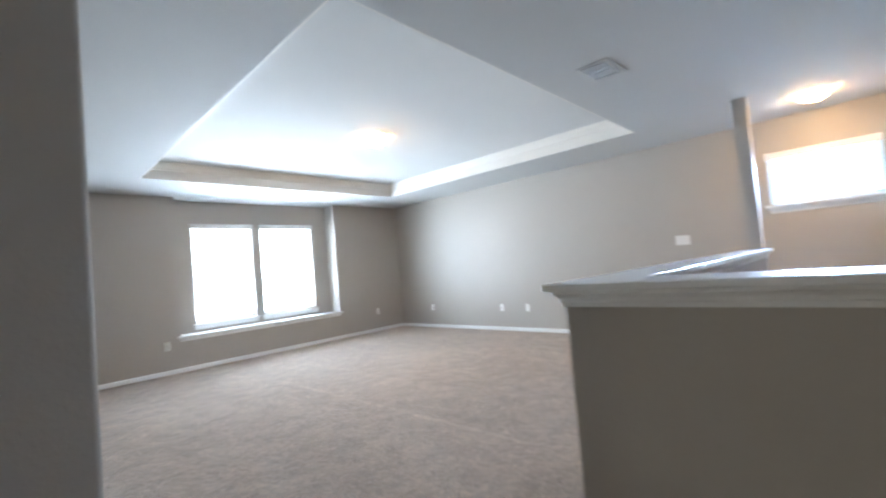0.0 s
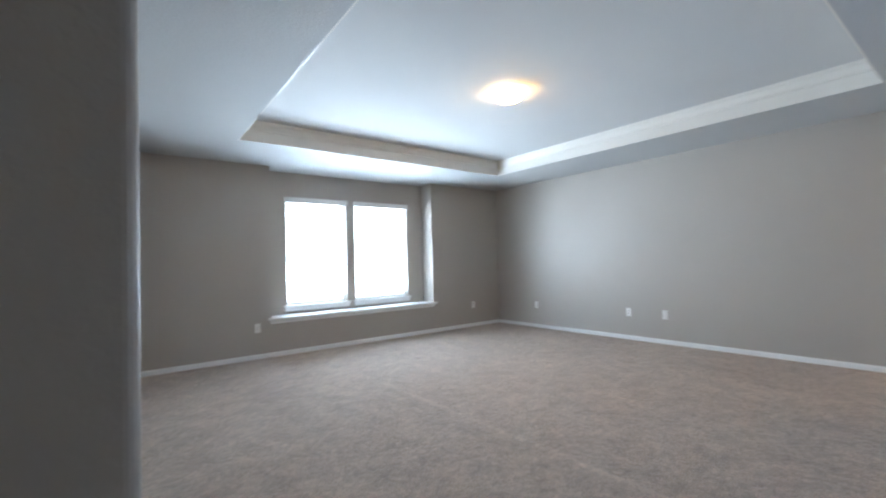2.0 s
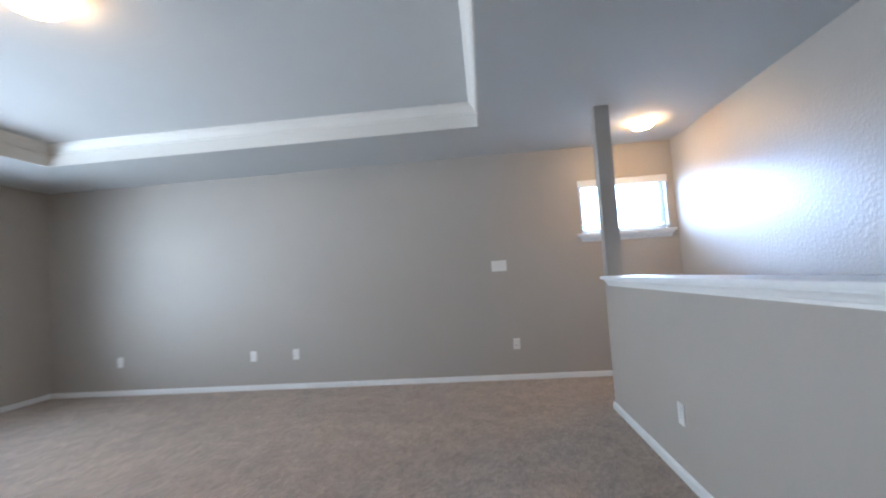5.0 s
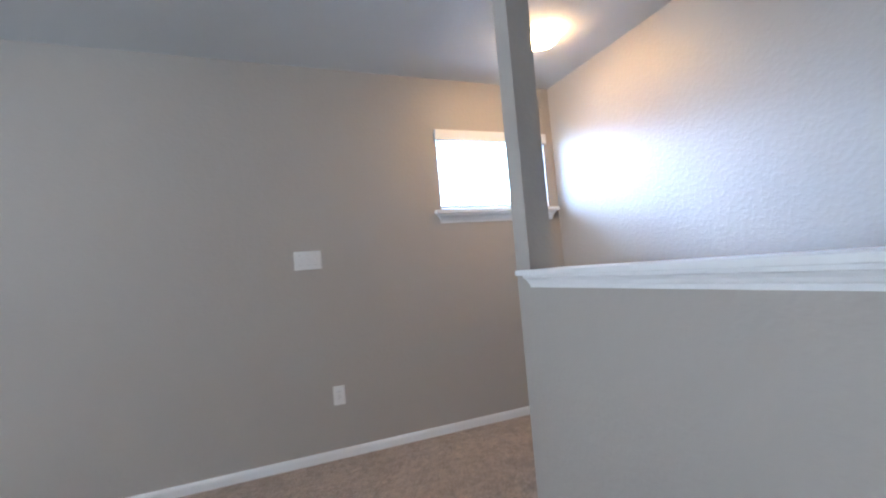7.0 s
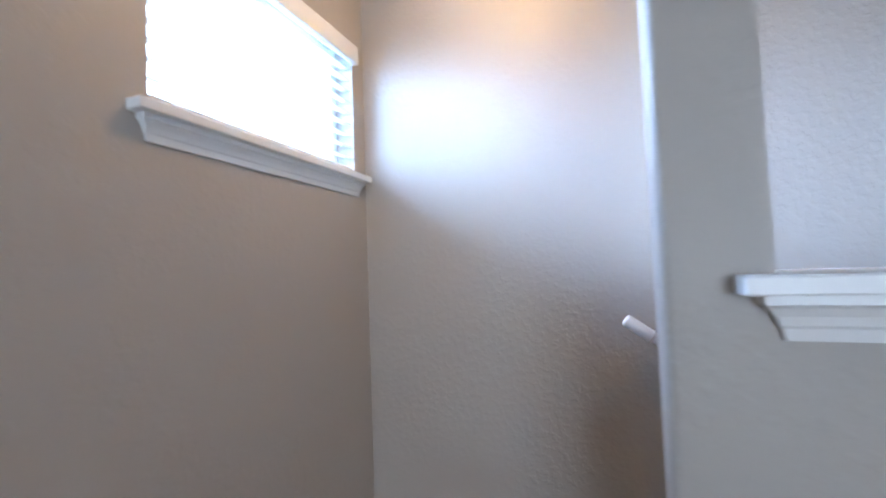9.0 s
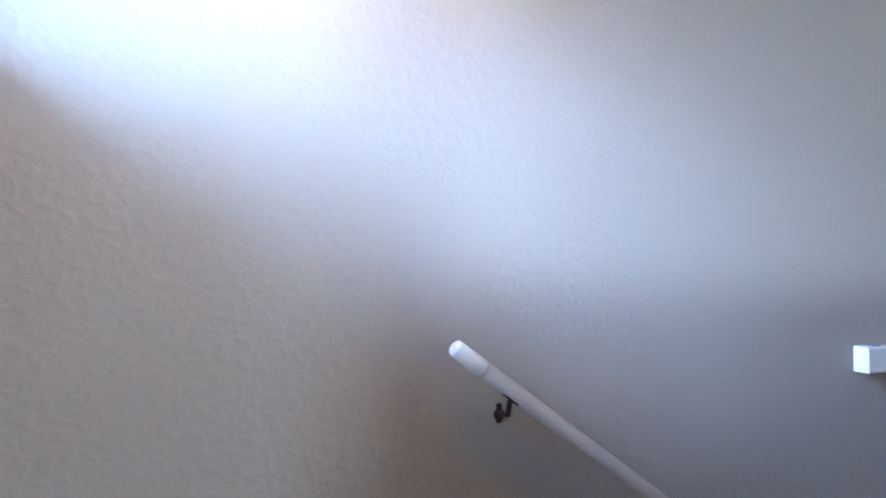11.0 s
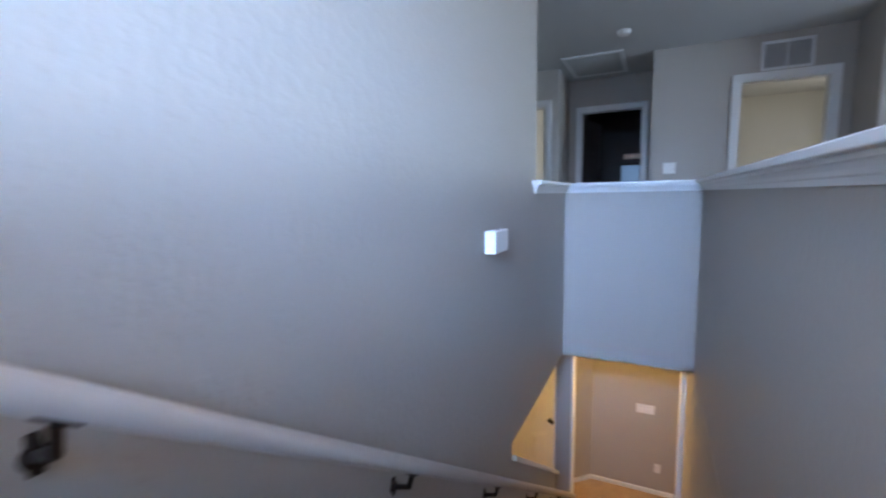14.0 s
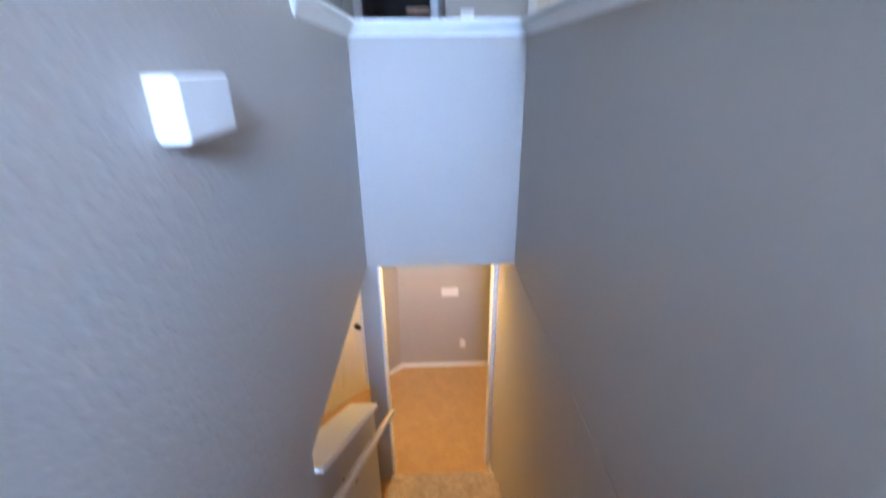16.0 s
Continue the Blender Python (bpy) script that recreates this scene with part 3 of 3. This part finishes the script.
u = (RB - RA).normalized()
bm = bmesh.new()
rod(bm, RA, RA + u * 0.102, 0.0225)
smooth(part("rail_end", bm, TRIM, rail, "white painted rail end"))
bm = bmesh.new()
rod(bm, RA + u * 0.103, RB, 0.022)
smooth(part("rail", bm, RAIL, rail))
for d in (0.20, 1.12, 2.02, 2.92, 3.82, 4.50):
    p = RA + u * d
    bm = bmesh.new()
    lathe(bm, [(0.0, 0.0), (0.016, 0.0), (0.016, 0.006), (0.007, 0.010), (0.0, 0.010)], 16, Matrix.Translation((p.x, -1.0995, p.z - 0.085)) @ Matrix.Rotation(radians(-90), 4, "X"))
    rod(bm, Vector((p.x, -1.095, p.z - 0.082)), Vector((p.x, -1.045, p.z - 0.068)), 0.0075, 12)
    rod(bm, Vector((p.x, -1.047, p.z - 0.072)), Vector((p.x, -1.035, p.z - 0.030)), 0.0075, 12)
    box(bm, p.x - 0.008, p.x + 0.008, -1.102, -1.094, p.z - 0.108, p.z - 0.055, 0.003)
    box(bm, -0.026, 0.026, -0.010, 0.010, -0.003, 0.003, 0.002, 1, Matrix.Translation((p.x, -1.035, p.z - 0.026)) @ Matrix.Rotation(math.atan(0.70), 4, "Y").inverted())
    part("bracket", bm, BRONZE, rail, "dark bronze rail bracket")

# sloped cap on the knee wall beside the lower flight
bm = bmesh.new()
prism(bm, [(-1.995, KZ0), (-1.995, KZ0 + 0.032), (-3.216, KZ1 + 0.032), (-3.216, KZ1)], "y", -1.25, -1.07)
structure(part("knee_wall_trim", bm, TRIM), "white sloped cap on the knee wall", "trim")


# ---- wall plates ----
def outlet(m, label="white duplex outlet with its cover plate on the wall", w=0.072, h=0.117):
    """Local x across, z up, y into the wall."""
    root = empty("wall_outlet", m, label, "outlet", "wall outlets")
    bm = bmesh.new()
    box(bm, -w / 2, w / 2, -0.006, 0.001, -h / 2, h / 2, 0.0035)
    part("cover_plate", bm, PLASTIC, root)
    for z in (-0.020, 0.020):
        bm = bmesh.new()
        box(bm, -0.017, 0.017, -0.0085, -0.004, z - 0.014, z + 0.014, 0.003)
        s = part("socket", bm, PLASTIC, root)
        for x0 in (-0.007, 0.006):
            boxes("slot", SLOT_SHADE, [(x0 - 0.001, x0 + 0.001, -0.0089, -0.0080, z - 0.002, z + 0.007)], s)
    bm = bmesh.new()
    lathe(bm, [(0.0, 0), (0.003, 0), (0.003, 0.0015), (0.0, 0.0015)], 10, pose(0, -0.0058, 0, 90, 0, 0))
    part("screw", bm, NICKEL, root)
    return root


def switch_plate(m, gangs, label):
    root = empty("light_switch", m, label, "light switch", "light switches")
    w = 0.026 + 0.046 * gangs
    bm = bmesh.new()
    box(bm, -w / 2, w / 2, -0.006, 0.001, -0.058, 0.058, 0.0035)
    part("cover_plate", bm, PLASTIC, root)
    for k in range(gangs):
        x = (k - (gangs - 1) / 2) * 0.046
        bm = bmesh.new()
        box(bm, x - 0.005, x + 0.005, -0.016, -0.004, -0.006, 0.010, 0.002, 1, None)
        part("toggle", bm, PLASTIC, root)
        for z in (-0.030, 0.030):
            bm = bmesh.new()
            lathe(bm, [(0.0, 0), (0.003, 0), (0.003, 0.0015), (0.0, 0.0015)], 10, pose(x, -0.0058, z, 90, 0, 0))
            part("screw", bm, NICKEL, root)
    return root


first = outlet(pose(1.14, 5.34, 0.346, 0, 0, -90))
for m in (pose(1.14, 3.685, 0.346, 0, 0, -90), pose(1.14, 3.178, 0.346, 0, 0, -90), pose(1.14, 0.687, 0.346, 0, 0, -90), pose(0.497, 6.25, 0.347, 0, 0, 0),
          pose(-3.165, 6.25, 0.35, 0, 0, 0), pose(-1.222, 0.0, 0.318, 0, 0, 180), pose(-5.66, -0.295, LOW + 0.355, 0, 0, 90)):
    copy_thing(first, m)
switch_plate(pose(1.14, 0.82, 1.199, 0, 0, -90), 3, "white triple toggle switch plate on the greige wall")
switch_plate(pose(-5.16, -0.322, 1.21, 0, 0, 90), 2, "white double toggle switch plate in the hall")
switch_plate(pose(-5.66, -0.458, -1.776, 0, 0, 90), 4, "wide white switch plate on the lower wall")


# ---- ceiling things ----
def ceiling_lamp(m, label, dome=DOME, s=1.0):
    """A flush round lamp; local z up, origin on the ceiling."""
    root = empty("ceiling_lamp", m, label, "ceiling lamp", "ceiling lamps")
    root.scale = (s, s, 0.8 * s)
    bm = bmesh.new()
    lathe(bm, [(0.0, 0.0), (0.114, 0.0), (0.118, -0.006), (0.118, -0.024), (0.112, -0.030), (0.0, -0.030)], 40)
    smooth(part("base_pan", bm, BRASS, root, "tan brass ceiling pan"))
    bm = bmesh.new()
    lathe(bm, [(0.110, -0.030), (0.138, -0.033), (0.142, -0.042), (0.134, -0.062), (0.110, -0.090), (0.070, -0.108), (0.025, -0.116), (0.0, -0.117)], 40)
    smooth(part("glass_dome", bm, dome, root, "glowing frosted glass dome"))
    bm = bmesh.new()
    lathe(bm, [(0.0, -0.115), (0.012, -0.117), (0.012, -0.123), (0.006, -0.131), (0.0, -0.133)], 16)
    smooth(part("finial", bm, NICKEL, root))
    for k in range(3):
        bm = bmesh.new()
        box(bm, 0.120, 0.148, -0.008, 0.008, -0.052, -0.018, 0.003, 1, Matrix.Rotation(radians(30 + 120 * k), 4, "Z"))
        part("clip", bm, BRONZE, root)
    return root


ceiling_lamp(pose(-1.788, 3.115, TZ), "lit flush ceiling lamp with a warm glass dome")
ceiling_lamp(pose(0.44, -0.565, C), "lit small ceiling lamp with a warm glass bowl above the stairs", DOME_STAIR, 0.78)
ceiling_lamp(pose(-4.45, -0.75, -0.385), "lit flush ceiling lamp over the lower hall", DOME_LOW)

vent = empty("ceiling_vent", pose(-1.80, 0.505, C), "white louvred air register in the ceiling", "vent")
bm = bmesh.new()
for r in ((-0.165, 0.165, -0.115, -0.085), (-0.165, 0.165, 0.085, 0.115), (-0.165, -0.135, -0.085, 0.085), (0.135, 0.165, -0.085, 0.085)):
    box(bm, *r, -0.010, 0.0, 0.003)
part("vent_frame", bm, CEIL, vent)
# dark sheet for the shaded duct, laid on the uncut ceiling
boxes("backing", SLOT_SHADE, [(-0.135, 0.135, -0.085, 0.085, -0.002, -0.0005)], vent)
# two banks of louvres, each with its own divider
boxes("divider", VENTGREY, [(-0.014, 0.002, -0.085, 0.085, -0.010, -0.002)], vent)
bm = bmesh.new()
box(bm, -0.050, 0.050, -0.0010, 0.0010, -0.0120, 0.0, m=Matrix.Rotation(radians(32), 4, "X"))
blade = part("louvre", bm, VENTGREY, vent)
blade.location = (-0.072, -0.077, -0.0025)
for k in range(1, 22):
    s = new("louvre", blade.data)
    s.parent, s.location = vent, (-0.072 if k < 11 else 0.062, -0.077 + (k % 11) * 0.0154, -0.0025)

grille = empty("return_vent", pose(-5.16, 0.632, 2.234, 0, 0, 90), "white return-air grille above the bedroom door", "vent")
bm = bmesh.new()
for r in ((-0.205, 0.205, -0.135, -0.108), (-0.205, 0.205, 0.108, 0.135), (-0.205, -0.178, -0.108, 0.108), (0.178, 0.205, -0.108, 0.108), (-0.008, 0.008, -0.108, 0.108)):
    box(bm, r[0], r[1], -0.010, 0.0, r[2], r[3], 0.003)
part("vent_frame", bm, VENTGREY, grille)
boxes("backing", material("vent_shadow", (0.20, 0.20, 0.20), 0.7), [(-0.178, 0.178, -0.002, -0.0005, -0.108, 0.108)], grille)
bm = bmesh.new()
box(bm, -0.178, 0.178, -0.007, 0.007, -0.0008, 0.0008, m=Matrix.Rotation(radians(35), 4, "X"))
blade = part("louvre", bm, VENTGREY, grille)
blade.location = (0, -0.007, -0.1)
for k in range(1, 15):
    s = new("louvre", blade.data)
    s.parent, s.location = grille, (0, -0.007, -0.1 + k * 0.0143)

hatch = empty("attic_hatch", pose(-5.38, -1.115, C), "white framed attic hatch in the hall ceiling", "attic hatch")
bm = bmesh.new()
for r in ((-0.44, 0.44, -0.32, -0.27), (-0.44, 0.44, 0.27, 0.32), (-0.44, -0.39, -0.27, 0.27), (0.39, 0.44, -0.27, 0.27)):
    box(bm, *r, -0.016, 0.0, 0.004)
part("hatch_frame", bm, TRIM, hatch)
boxes("hatch_panel", CEIL, [(-0.39, 0.39, -0.27, 0.27, -0.006, -0.001)], hatch)

# vanity lamp glimpsed in the unlit room
vanity = empty("vanity_lamp", pose(-8.5, -0.80, 1.60, 0, 0, 90), "small warm vanity lamp in the unlit room", "wall lamp")
bm = bmesh.new()
box(bm, -0.17, 0.17, -0.030, 0.0, -0.025, 0.025, 0.006)
part("backplate", bm, BRONZE, vanity)
bm = bmesh.new()
box(bm, -0.175, 0.175, -0.085, -0.031, -0.042, 0.042, 0.012, 3)
smooth(part("shade", bm, BULB, vanity, "dim brownish glass shade"))
bm = bmesh.new()
bmesh.ops.create_uvsphere(bm, u_segments=14, v_segments=10, radius=0.014)
bmesh.ops.translate(bm, verts=bm.verts, vec=(-0.04, -0.094, 0))
smooth(part("bulb", bm, glowing("small_lit_bulb", (1.0, 0.72, 0.5), 0.5), vanity, "small lit bulb"))

# backlit frosted pane standing in for a mirror-like panel in the unlit room
frosted = boxes("window_4", translucent("frosted_glass", (0.62, 0.68, 0.74)), [(-8.575, -8.569, -1.02, -0.66, 1.11, 1.45)])
structure(frosted, "backlit frosted pane standing in for a pale mirror-like panel in the unlit room", "window")

smoke = empty("smoke_detector", pose(-4.40, -0.76, C), "round white smoke detector on the hall ceiling", "smoke detector")
bm = bmesh.new()
lathe(bm, [(0.0, 0.0), (0.062, 0.0), (0.064, -0.006), (0.062, -0.012), (0.0, -0.012)], 28)
smooth(part("base_ring", bm, PLASTIC, smoke))
bm = bmesh.new()
lathe(bm, [(0.0, -0.012), (0.054, -0.012), (0.054, -0.026), (0.045, -0.036), (0.020, -0.040), (0.0, -0.040)], 28)
smooth(part("cover", bm, PLASTIC, smoke))

# door chime on the stair wall: a box with a chamfered bottom edge
chime = empty("door_chime", pose(-1.688, -1.10, 0.757), "white plastic door chime box on the stair wall", "door chime")
bm = bmesh.new()
prism(bm, [(0.001, -0.049), (0.001, 0.049), (0.048, 0.049), (0.051, 0.045), (0.051, -0.045), (0.048, -0.049)], "x", -0.0875, 0.0875)
bmesh.ops.bevel(bm, geom=bm.edges[:], offset=0.003, segments=2, affect="EDGES", profile=0.5)
part("cover", bm, PLASTIC, chime)
for k in range(4):
    boxes("slot", SLOT_SHADE, [(-0.05 + k * 0.02, -0.044 + k * 0.02, 0.010, 0.034, 0.0492, 0.0502)], chime)
